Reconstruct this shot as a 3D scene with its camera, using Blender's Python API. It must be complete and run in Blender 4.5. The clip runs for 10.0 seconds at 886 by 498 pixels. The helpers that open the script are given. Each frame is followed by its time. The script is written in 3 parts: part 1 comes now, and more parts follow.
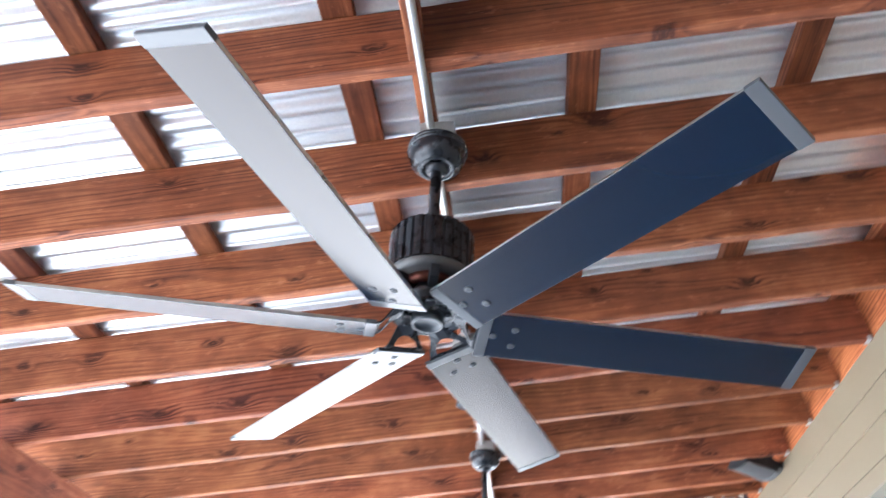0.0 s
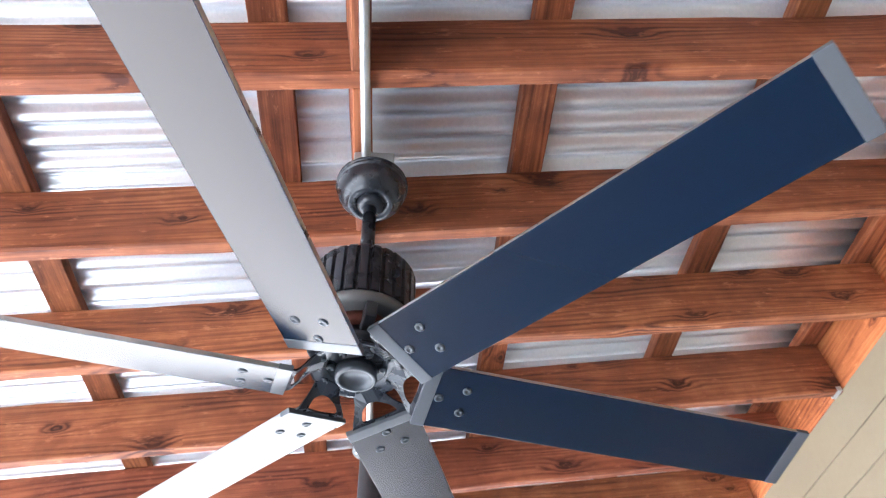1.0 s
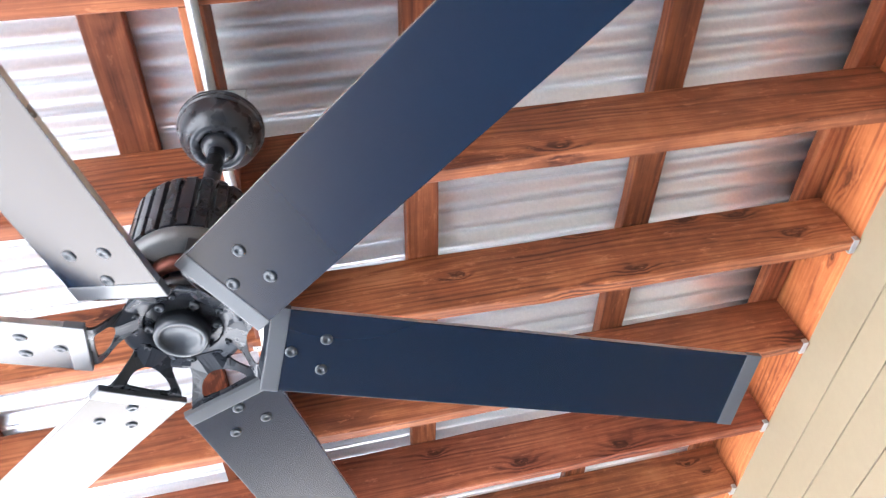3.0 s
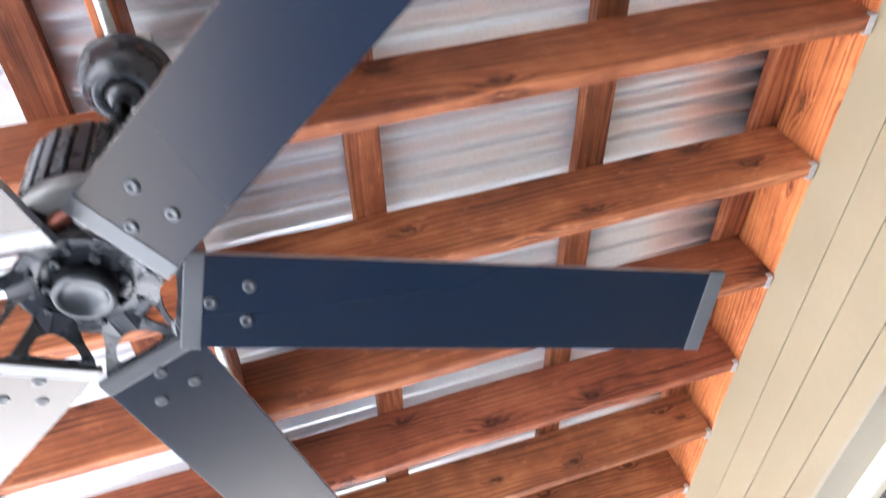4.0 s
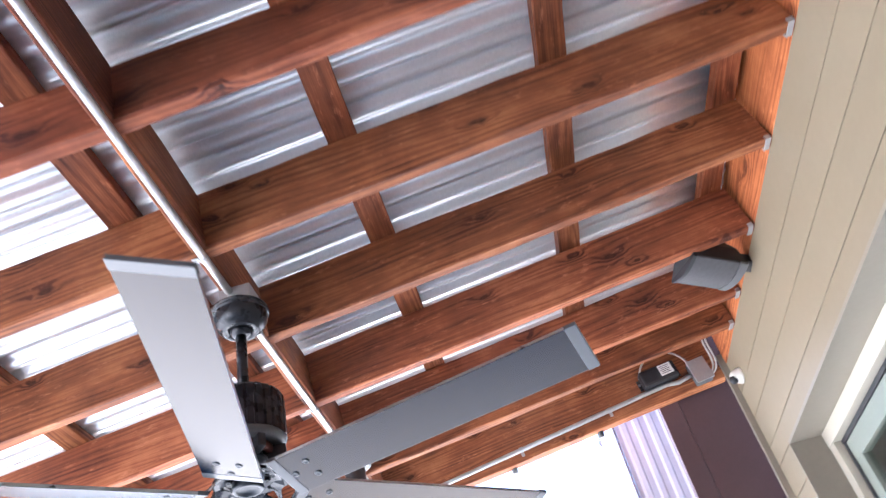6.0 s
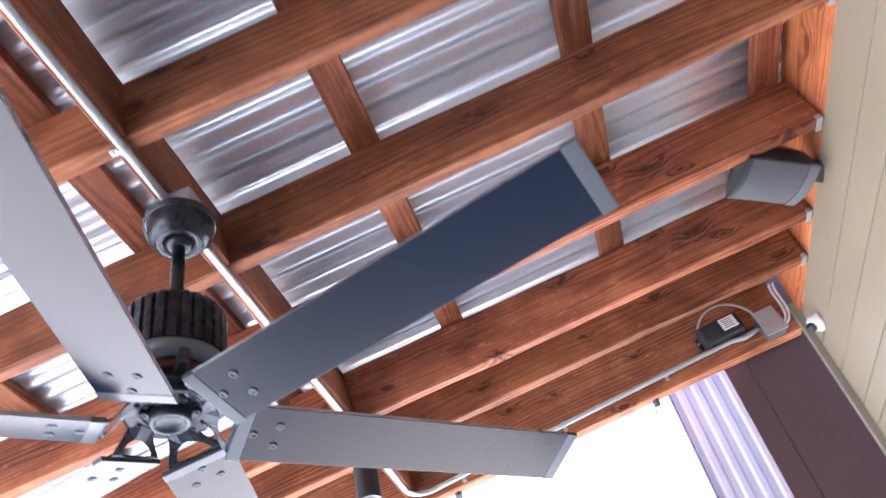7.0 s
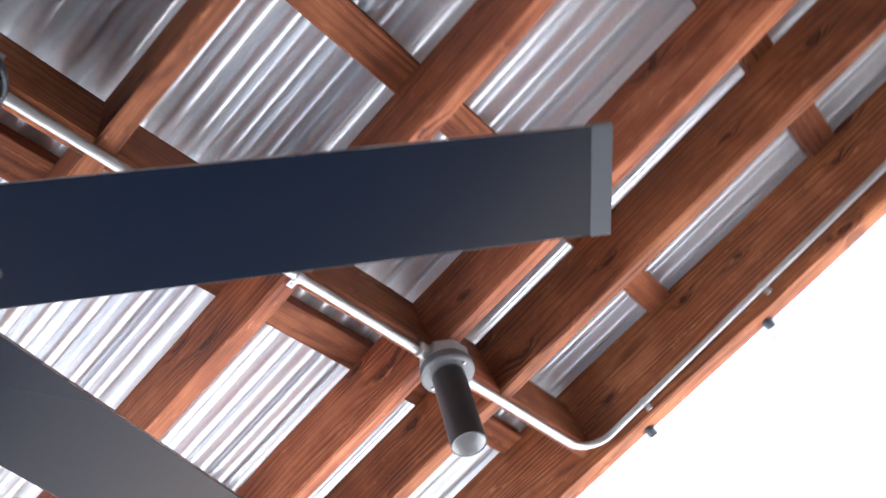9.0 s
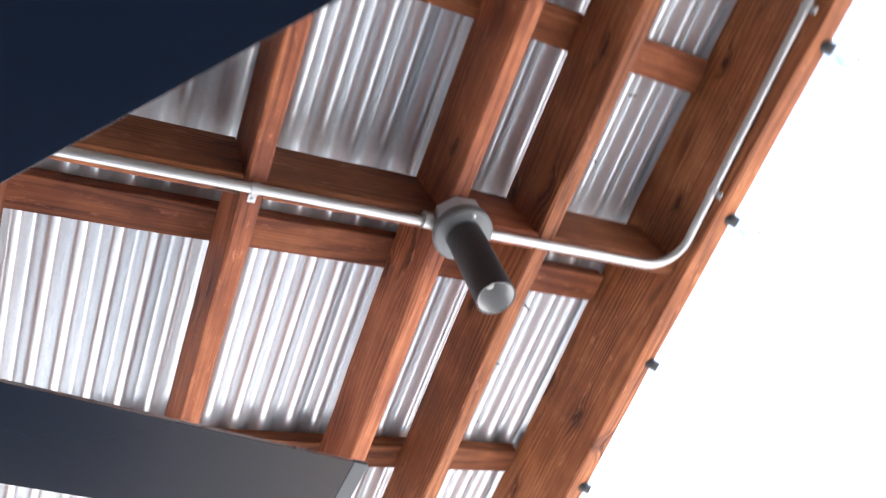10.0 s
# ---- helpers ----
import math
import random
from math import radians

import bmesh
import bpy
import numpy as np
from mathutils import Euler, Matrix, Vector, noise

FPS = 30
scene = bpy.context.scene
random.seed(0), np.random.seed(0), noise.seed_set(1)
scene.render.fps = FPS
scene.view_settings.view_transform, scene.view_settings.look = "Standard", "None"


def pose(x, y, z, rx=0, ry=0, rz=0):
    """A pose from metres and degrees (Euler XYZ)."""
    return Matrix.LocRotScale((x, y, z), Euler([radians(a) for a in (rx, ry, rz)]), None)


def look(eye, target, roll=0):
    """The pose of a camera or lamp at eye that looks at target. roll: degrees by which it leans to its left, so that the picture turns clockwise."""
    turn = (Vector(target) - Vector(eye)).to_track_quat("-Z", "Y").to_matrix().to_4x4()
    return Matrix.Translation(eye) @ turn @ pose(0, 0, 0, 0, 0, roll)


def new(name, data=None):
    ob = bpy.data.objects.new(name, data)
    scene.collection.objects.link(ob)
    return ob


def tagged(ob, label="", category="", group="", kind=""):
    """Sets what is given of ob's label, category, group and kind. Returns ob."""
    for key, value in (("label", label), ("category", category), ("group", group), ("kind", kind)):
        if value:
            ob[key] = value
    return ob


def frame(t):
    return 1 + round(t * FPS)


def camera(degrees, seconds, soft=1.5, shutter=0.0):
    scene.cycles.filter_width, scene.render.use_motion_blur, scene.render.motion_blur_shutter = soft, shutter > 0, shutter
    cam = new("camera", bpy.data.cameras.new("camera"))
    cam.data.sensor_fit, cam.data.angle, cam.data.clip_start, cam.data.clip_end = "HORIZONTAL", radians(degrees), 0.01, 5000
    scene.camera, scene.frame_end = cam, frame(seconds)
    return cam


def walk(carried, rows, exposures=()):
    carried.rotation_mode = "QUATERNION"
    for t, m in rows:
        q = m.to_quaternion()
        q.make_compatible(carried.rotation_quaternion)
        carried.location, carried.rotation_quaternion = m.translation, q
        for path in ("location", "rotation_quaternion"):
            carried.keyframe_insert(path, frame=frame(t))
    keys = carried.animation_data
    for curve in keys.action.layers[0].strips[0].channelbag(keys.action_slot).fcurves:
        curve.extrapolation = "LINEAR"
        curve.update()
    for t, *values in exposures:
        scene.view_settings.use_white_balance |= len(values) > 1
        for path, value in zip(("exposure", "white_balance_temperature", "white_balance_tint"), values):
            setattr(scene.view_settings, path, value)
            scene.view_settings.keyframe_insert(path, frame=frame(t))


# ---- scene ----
cam = camera(60.9, 10.0, soft=1.2, shutter=0.5)
PATH = [
    (0, (0.125, -0.056, 1.499), (-0.088, 1.565, 2.651), 2.8),
    (0.5, (0.052, 0.122, 1.524), (0.057, 1.628, 2.841), 1.9),
    (1, (-0.002, 0.265, 1.551), (0.102, 1.674, 2.967), -1.0),
    (1.5, (0.083, 0.405, 1.572), (0.147, 1.747, 3.053), -2.3),
    (2, (0.143, 0.483, 1.571), (0.186, 1.797, 3.078), -3.4),
    (2.5, (0.155, 0.527, 1.582), (0.274, 1.859, 3.068), -4.8),
    (3.8, (0.201, 0.601, 1.621), (0.452, 1.956, 3.071), -16.3),
    (4, (0.209, 0.646, 1.619), (0.475, 2.025, 3.043), -16.2),
    (4.5, (0.26, 0.887, 1.603), (0.466, 2.351, 2.949), -15.2),
    (5, (0.406, 1.172, 1.565), (0.473, 2.689, 2.865), -13.2),
    (5.5, (0.479, 1.487, 1.545), (0.492, 3.064, 2.775), -13.7),
    (5.7, (0.478, 1.61, 1.536), (0.474, 3.182, 2.772), -14.4),
    (6.8, (0.526, 2.192, 1.549), (0.407, 3.687, 2.872), -16.0),
    (7, (0.523, 2.297, 1.534), (0.376, 3.772, 2.876), -15.7),
    (7.5, (0.543, 2.581, 1.539), (0.299, 3.991, 2.937), -14.8),
    (8, (0.599, 2.853, 1.562), (0.239, 4.186, 3.009), -13.4),
    (8.5, (0.557, 3.063, 1.566), (0.106, 4.287, 3.082), -14.6),
    (9, (0.556, 3.257, 1.586), (-0.018, 4.343, 3.164), -19.8),
    (9.5, (0.602, 3.463, 1.6), (-0.17, 4.445, 3.161), -20.7),
    (10, (0.579, 3.609, 1.59), (-0.371, 4.483, 3.117), -25.0),
]
EXPOSURES = [(0, 3.0, 4850, 6), (1, 3.3, 4950, 7), (2.5, 3.6, 5100, 8), (4, 3.55, 5150, 9), (5.5, 3.05, 5000, 11), (7.5, 2.8, 4850, 13), (8.5, 2.45, 5000, 11), (10, 1.95, 5250, 9)]
walk(cam, [(t, look(eye, target, roll)) for t, eye, target, roll in PATH], EXPOSURES)

# ---- light: open sky, a high sun over the yard ----
SUN_EL, SUN_AZ = radians(64), radians(-58)   # azimuth from +y towards +x
world = bpy.data.worlds.new("sky")
scene.world = world
world.use_nodes = True
wn, wl = world.node_tree.nodes, world.node_tree.links
sky = wn.new("ShaderNodeTexSky")
sky.sky_type, sky.sun_disc, sky.sun_elevation, sky.sun_rotation = "NISHITA", False, SUN_EL, SUN_AZ
sky.air_density, sky.dust_density = 1.0, 4.5
wl.new(sky.outputs[0], wn["Background"].inputs[0])
wn["Background"].inputs[1].default_value = 0.115
sun = new("sun", bpy.data.lights.new("sun", "SUN"))
sun.data.energy, sun.data.angle, sun.data.color = 5.0, radians(0.5), (1.0, 0.95, 0.88)
sun_dir = Vector((math.sin(SUN_AZ) * math.cos(SUN_EL), math.cos(SUN_AZ) * math.cos(SUN_EL), math.sin(SUN_EL)))
sun.matrix_world = look(sun_dir * 50, (0, 0, 0))

# ---- materials ----


class Nodes:
    """Short ways to write a node tree."""

    def __init__(self, name):
        self.mat = bpy.data.materials.new(name)
        self.mat.use_nodes = True
        self.tree = self.mat.node_tree
        self.bsdf = self.tree.nodes["Principled BSDF"]

    def add(self, kind, links=None, **values):
        n = self.tree.nodes.new("ShaderNode" + kind)
        for key, v in values.items():
            setattr(n, key, v)
        for key, v in (links or {}).items():
            self.put(n.inputs[key], v)
        return n

    def put(self, socket, v):
        if isinstance(v, bpy.types.NodeSocket):
            self.tree.links.new(v, socket)
        else:
            socket.default_value = v

    def math(self, op, a, b=0.0, c=0.0, clamp=False):
        n = self.add("Math", {0: a, 1: b, 2: c}, operation=op, use_clamp=clamp)
        return n.outputs[0]

    def coords(self, scale=(1, 1, 1), spread=0.0, space="Object"):
        """Coordinates, shifted by a chance amount for each object."""
        out = self.add("TexCoord").outputs[space]
        if spread:
            r = self.add("ObjectInfo").outputs["Random"]
            shift = self.add("CombineXYZ", {0: self.math("MULTIPLY", r, 37.0 * spread), 1: self.math("MULTIPLY", r, 11.0 * spread), 2: self.math("MULTIPLY", r, 5.3 * spread)})
            out = self.add("VectorMath", {0: out, 1: shift.outputs[0]}, operation="ADD").outputs[0]
        return self.add("Mapping", {0: out, 3: scale}).outputs[0]

    def noise(self, vec, scale, detail=4, rough=0.55, distortion=0.0):
        return self.add("TexNoise", {"Vector": vec, "Scale": scale, "Detail": detail, "Roughness": rough, "Distortion": distortion}).outputs["Fac"]

    def ramp(self, fac, stops):
        n = self.add("ValToRGB", {0: fac})
        while len(n.color_ramp.elements) < len(stops):
            n.color_ramp.elements.new(0.5)
        for e, (p, c) in zip(n.color_ramp.elements, stops):
            e.position, e.color = p, (*c, 1) if isinstance(c, tuple) else (c, c, c, 1)
        return n.outputs[0]

    def mix(self, fac, a, b, blend="MIX"):
        n = self.add("Mix", data_type="RGBA", blend_type=blend)
        for k, v in ((0, fac), (6, a), (7, b)):
            self.put(n.inputs[k], (*v, 1) if isinstance(v, tuple) and len(v) == 3 else v)
        return n.outputs[2]

    def bump(self, height, strength, distance=0.002):
        self.put(self.bsdf.inputs["Normal"], self.add("Bump", {"Height": height, "Strength": strength, "Distance": distance}).outputs[0])

    def done(self, colour=None, rough=None, metal=None, **more):
        for key, v in (("Base Color", colour), ("Roughness", rough), ("Metallic", metal), *more.items()):
            if v is not None:
                self.put(self.bsdf.inputs[key], (*v, 1) if isinstance(v, tuple) and len(v) == 3 else v)
        return self.mat


def wood(name, light, mid, dark, knots=1.0, rough=0.55, flat=False):
    """Stained softwood; the grain runs along the piece's own x."""
    n = Nodes(name)
    base = n.coords((1, 1, 1), spread=1.0)
    # knots: a few, each an island that the grain bends round
    ks = n.add("SeparateXYZ", {0: base})
    kv = n.add("CombineXYZ", {0: n.math("MULTIPLY", n.math("ADD", ks.outputs[0], n.math("MULTIPLY", n.noise(base, 14.0, 3), 0.06)), 2.9), 1: n.math("MULTIPLY", n.math("ADD", ks.outputs[1 if flat else 2], n.math("MULTIPLY", n.noise(base, 17.0, 3), 0.03)), 6.2)}).outputs[0]
    vor = n.add("TexVoronoi", {"Vector": kv, "Scale": 1.0, "Randomness": 1.0}, voronoi_dimensions="2D")
    pick = n.add("SeparateXYZ", {0: vor.outputs["Color"]}).outputs[0]
    chosen = n.math("GREATER_THAN", pick, 1 - 0.95 * knots)
    size = n.add("SeparateXYZ", {0: vor.outputs["Color"]}).outputs[1]
    ragged = n.math("MULTIPLY", n.math("SUBTRACT", n.noise(base, 26.0, 3), 0.5), 0.07)
    dist = n.math("ADD", n.math("MULTIPLY", vor.outputs["Distance"], n.math("MULTIPLY_ADD", size, 1.5, 0.95)), ragged)
    near = n.math("MULTIPLY", n.math("SUBTRACT", 1.0, n.math("MULTIPLY", dist, 2.6), clamp=True), chosen)
    near2 = n.math("POWER", near, 2.0)
    wob = n.noise(n.add("Mapping", {0: base, 3: (0.55, 5, 5)}).outputs[0], 1.3, 2)
    sep = n.add("SeparateXYZ", {0: base})
    fine0 = n.noise(n.add("Mapping", {0: base, 3: (9, 60, 60)}).outputs[0], 1.0, 3, 0.6)
    ring = n.math("ADD", n.math("MULTIPLY", sep.outputs[2], 300.0), n.math("ADD", n.math("MULTIPLY", sep.outputs[1], 260.0), n.math("ADD", n.math("MULTIPLY", wob, 62.0), n.math("MULTIPLY", fine0, 2.4))))
    ring = n.math("ADD", ring, n.math("MULTIPLY", near2, 13.0))
    rings = n.math("ADD", n.math("MULTIPLY", n.math("SINE", ring), 0.5), 0.5)
    rings = n.math("POWER", rings, 1.8)
    wide = n.noise(n.add("Mapping", {0: base, 3: (1.1, 9, 9)}).outputs[0], 2.0, 2)
    fine = n.noise(n.add("Mapping", {0: base, 3: (4, 230, 230)}).outputs[0], 1.0, 3, 0.6)
    broad = n.noise(n.add("Mapping", {0: base, 3: (1.6, 4, 4)}).outputs[0], 1.4, 5)
    blotch = n.noise(base, 9.0, 4, 0.6)
    g = n.math("ADD", n.math("MULTIPLY", n.math("MULTIPLY", rings, n.ramp(wide, [(0.40, 0.25), (0.66, 1.0)])), n.math("MULTIPLY_ADD", near, 0.30, 0.19)), n.math("ADD", n.math("MULTIPLY", fine, 0.33), n.math("ADD", n.math("MULTIPLY", broad, 0.50), n.math("MULTIPLY", blotch, 0.33))))
    g = n.math("ADD", g, n.math("MULTIPLY", near2, 0.16))
    col = n.ramp(g, [(0.45, light), (0.61, mid), (0.84, dark)])
    core = n.ramp(dist, [(0.03, 0.6), (0.055, 1.0), (0.085, 0.35), (0.16, 0.0)])
    core = n.math("MULTIPLY", core, chosen)
    col = n.mix(n.math("MULTIPLY", core, 0.88), col, tuple(0.45 * c for c in dark))
    scuff = n.noise(n.add("Mapping", {0: base, 3: (7, 22, 22)}).outputs[0], 2.4, 6, 0.72)
    col = n.mix(n.ramp(scuff, [(0.58, 0.0), (0.72, 0.6)]), col, tuple(min(1, 1.35 * c + 0.03) for c in light))
    # each piece took the stain a little differently
    r = n.add("ObjectInfo").outputs["Random"]
    tone = n.add("HueSaturation", {"Hue": n.math("MULTIPLY_ADD", r, 0.012, 0.496), "Saturation": 1.0, "Value": n.math("MULTIPLY_ADD", n.math("FRACT", n.math("MULTIPLY", r, 7.31)), 0.35, 0.83), "Color": col}).outputs[0]
    n.bump(n.math("SUBTRACT", n.math("MULTIPLY", fine, 0.6), n.math("MULTIPLY", rings, 0.5)), 0.35, 0.0015)
    return n.done(tone, n.math("MULTIPLY_ADD", fine, 0.2, rough), 0.0, **{"Specular IOR Level": 0.25})


def painted(name, colour, rough=0.5, grain=0.06, scale=9.0, metal=0.0, bump=0.08):
    n = Nodes(name)
    v = n.coords((1, 1, 1), spread=0.3)
    a, b = n.noise(v, scale, 5), n.noise(v, scale * 14, 3)
    s = n.math("ADD", n.math("MULTIPLY", a, 0.7), n.math("MULTIPLY", b, 0.3))
    col = n.ramp(s, [(0.25, tuple(c * (1 - 2.4 * grain) for c in colour)), (0.75, tuple(min(1, c * (1 + 1.6 * grain)) for c in colour))])
    n.bump(b, bump, 0.001)
    return n.done(col, n.math("MULTIPLY_ADD", a, 0.22, rough - 0.1), metal)


def galvanised(name):
    n = Nodes(name)
    v = n.coords((1, 1, 1), spread=0.4)
    spangle = n.add("TexVoronoi", {"Vector": v, "Scale": 160.0}).outputs["Color"]
    sp = n.add("SeparateXYZ", {0: spangle}).outputs[0]
    stain = n.noise(n.add("Mapping", {0: v, 3: (1.2, 4, 4)}).outputs[0], 2.2, 5, 0.6)
    k = n.math("ADD", n.math("MULTIPLY", sp, 0.22), n.math("MULTIPLY", stain, 0.6))
    col = n.ramp(k, [(0.15, (0.64, 0.675, 0.72)), (0.75, (0.79, 0.815, 0.84))])
    return n.done(col, n.math("MULTIPLY_ADD", stain, 0.04, 0.27), 0.55)


M = {
    "rafter": wood("stained rafter wood", (0.40, 0.150, 0.066), (0.235, 0.076, 0.034), (0.080, 0.023, 0.014)),
    "purlin": wood("stained purlin wood", (0.32, 0.115, 0.047), (0.18, 0.055, 0.024), (0.065, 0.018, 0.010), knots=0.6, flat=True),
    # ledger stain brightened: the yard light that strikes it is in the colour
    "ledger": wood("stained ledger wood with yard light in its tone", (0.62, 0.255, 0.085), (0.46, 0.16, 0.050), (0.20, 0.06, 0.02), knots=0.8),
    "metal": galvanised("galvanised sheet"),
    "zinc": painted("zinc plate", (0.46, 0.47, 0.48), 0.45, 0.06, 20, 0.6),
    "conduit": painted("galvanised tube", (0.50, 0.50, 0.50), 0.38, 0.06, 25, 0.8),
    "box": painted("grey cast box", (0.15, 0.155, 0.16), 0.5, 0.08, 30, 0.5),
    "siding": painted("tan siding paint", (0.235, 0.195, 0.13), 0.42, 0.05, 3),
    "trim": painted("beige trim paint", (0.235, 0.21, 0.165), 0.42, 0.05, 4),
    "cream": painted("cream frame paint", (0.44, 0.41, 0.33), 0.4, 0.04, 6),
    "gasket": painted("dark gasket rubber", (0.02, 0.02, 0.022), 0.6, 0.1, 30),
    "sash": painted("grey green sash paint", (0.20, 0.22, 0.18), 0.45, 0.06, 7),
    "bronze": painted("dark bronze enamel", (0.026, 0.029, 0.036), 0.27, 0.12, 30, 0.35),
    "blade_end": painted("folded blade end", (0.085, 0.09, 0.10), 0.32, 0.04, 12, 0.0, 0.0),
    "bolt": painted("dark steel bolt", (0.045, 0.05, 0.058), 0.34, 0.1, 60, 0.4),
    "steel": painted("bare steel", (0.5, 0.5, 0.5), 0.3, 0.1, 40, 0.95),
    "copper": painted("copper winding", (0.10, 0.035, 0.025), 0.4, 0.1, 60, 0.8),
    "black": painted("black plastic", (0.022, 0.022, 0.025), 0.45, 0.15, 30),
    "grille": painted("grey speaker grille", (0.075, 0.075, 0.08), 0.6, 0.12, 90, 0.2, 0.4),
    "white": painted("white plastic", (0.66, 0.65, 0.61), 0.4, 0.04, 20),
    "paper": painted("white paper label", (0.82, 0.82, 0.80), 0.6, 0.03, 40),
    "ink": painted("grey print", (0.16, 0.16, 0.17), 0.6, 0.05, 40),
    "post": painted("dark brown panel paint", (0.085, 0.050, 0.055), 0.5, 0.08, 5),
    # the lavender is sky-lit shade put into the sheet's colour
    "fence": painted("pale sheet metal with sky shade tint", (0.62, 0.60, 0.72), 0.5, 0.05, 5, 0.1),
    "floor": painted("grey patio concrete", (0.31, 0.295, 0.27), 0.75, 0.10, 2.5, 0.0, 0.3),
    "ground": painted("pale dry ground", (0.58, 0.51, 0.42), 0.9, 0.12, 0.7, 0.0, 0.4),
    "inside": painted("dim room paint", (0.30, 0.29, 0.27), 0.7, 0.05, 3),
    "lamp_inside": painted("grey lamp reflector", (0.42, 0.42, 0.42), 0.35, 0.04, 20, 0.2),
}


def enamel(name, colour, ior, rough):
    """A hard glossy coat over a dark ground, with faint smears."""
    n = Nodes(name)
    v = n.coords((1, 1, 1), spread=0.5)
    smear = n.noise(v, 2.5, 1, 0.5)
    col = n.mix(smear, tuple(0.85 * c for c in colour), tuple(1.15 * c for c in colour))
    # warm specular tint: the sunlit ground's cream is coloured into the reflections
    return n.done(col, rough, 0.0, IOR=ior, **{"Specular Tint": (1.0, 0.85, 0.67)})


M["blade"] = enamel("satin graphite blade", (0.0016, 0.0080, 0.023), 1.45, 0.27)


def clear_glass(name, rough=0.0, tint=(1, 1, 1)):
    n = Nodes(name)
    return n.done(tint, rough, 0.0, **{"Transmission Weight": 1.0, "IOR": 1.45})


M["glass"] = clear_glass("window glass", 0.0, (0.85, 0.9, 0.88))
M["bulb"] = clear_glass("bulb glass")

# ---- building blocks ----


def mesh_of(name, bm, mat, smooth=False):
    me = bpy.data.meshes.new(name)
    bmesh.ops.recalc_face_normals(bm, faces=bm.faces)
    bm.to_mesh(me)
    bm.free()
    me.materials.append(mat)
    if smooth:
        for p in me.polygons:
            p.use_smooth = True
    return me


def part(name, bm, mat, parent=None, label="", m=None, smooth=False):
    """Links a bmesh, or a mesh, as one object under a thing."""
    me = mesh_of(name, bm, mat, smooth) if isinstance(bm, bmesh.types.BMesh) else bm
    ob = new(name, me)
    if parent:
        ob.parent = parent
    if m is not None:
        ob.matrix_basis = m
    return tagged(ob, label)


def box(size, at=(0, 0, 0), bevel=0.0, bm=None, turn=None):
    bm = bm or bmesh.new()
    m = Matrix.Translation(at) @ (turn or Matrix()) @ Matrix.Diagonal((*size, 1))
    vs = bmesh.ops.create_cube(bm, size=1, matrix=m)["verts"]
    if bevel:
        es = list({e for v in vs for e in v.link_edges})
        bmesh.ops.bevel(bm, geom=es, offset=bevel, segments=2, affect="EDGES", profile=0.6)
    return bm


def lathe(profile, seg=40, bm=None, m=None):
    """Turns (radius, z) points round the z axis."""
    bm = bm or bmesh.new()
    rings = []
    for r, z in profile:
        if r < 1e-6:
            rings.append([bm.verts.new((0, 0, z))])
        else:
            rings.append([bm.verts.new((r * math.cos(2 * math.pi * i / seg), r * math.sin(2 * math.pi * i / seg), z)) for i in range(seg)])
    made = [v for ring in rings for v in ring]
    for a, b in zip(rings, rings[1:]):
        for i in range(seg):
            j = (i + 1) % seg
            quad = [a[i % len(a)], a[j % len(a)], b[j % len(b)], b[i % len(b)]]
            quad = list(dict.fromkeys(quad))
            if len(quad) > 2:
                bm.faces.new(quad)
    if m is not None:
        bmesh.ops.transform(bm, matrix=m, verts=made)
    return bm


def tube(points, radius, seg=10, bm=None):
    """A round tube along a line of points."""
    bm = bm or bmesh.new()
    pts = [Vector(p) for p in points]
    rings, side = [], None
    for i, p in enumerate(pts):
        d = (pts[min(i + 1, len(pts) - 1)] - pts[max(i - 1, 0)]).normalized()
        side = (side - d * side.dot(d)).normalized() if side else d.orthogonal().normalized()
        up = d.cross(side)
        rings.append([bm.verts.new(p + radius * (math.cos(2 * math.pi * k / seg) * side + math.sin(2 * math.pi * k / seg) * up)) for k in range(seg)])
    for a, b in zip(rings, rings[1:]):
        for k in range(seg):
            bm.faces.new((a[k], a[(k + 1) % seg], b[(k + 1) % seg], b[k]))
    bm.faces.new(rings[0])
    bm.faces.new(rings[-1])
    return bm


def plate(outline, thick, z=0.0, bm=None, holes=()):
    """A flat plate from an outline in x and y, its top at z."""
    bm = bm or bmesh.new()
    edges = []
    for loop in (outline, *holes):
        vs = [bm.verts.new((x, y, z)) for x, y in loop]
        edges += [bm.edges.new((a, b)) for a, b in zip(vs, vs[1:] + vs[:1])]
    got = bmesh.ops.triangle_fill(bm, use_beauty=True, use_dissolve=False, edges=edges)
    faces = [f for f in got["geom"] if isinstance(f, bmesh.types.BMFace)]
    ext = bmesh.ops.extrude_face_region(bm, geom=faces)
    bmesh.ops.translate(bm, vec=(0, 0, -thick), verts=[v for v in ext["geom"] if isinstance(v, bmesh.types.BMVert)])
    return bm


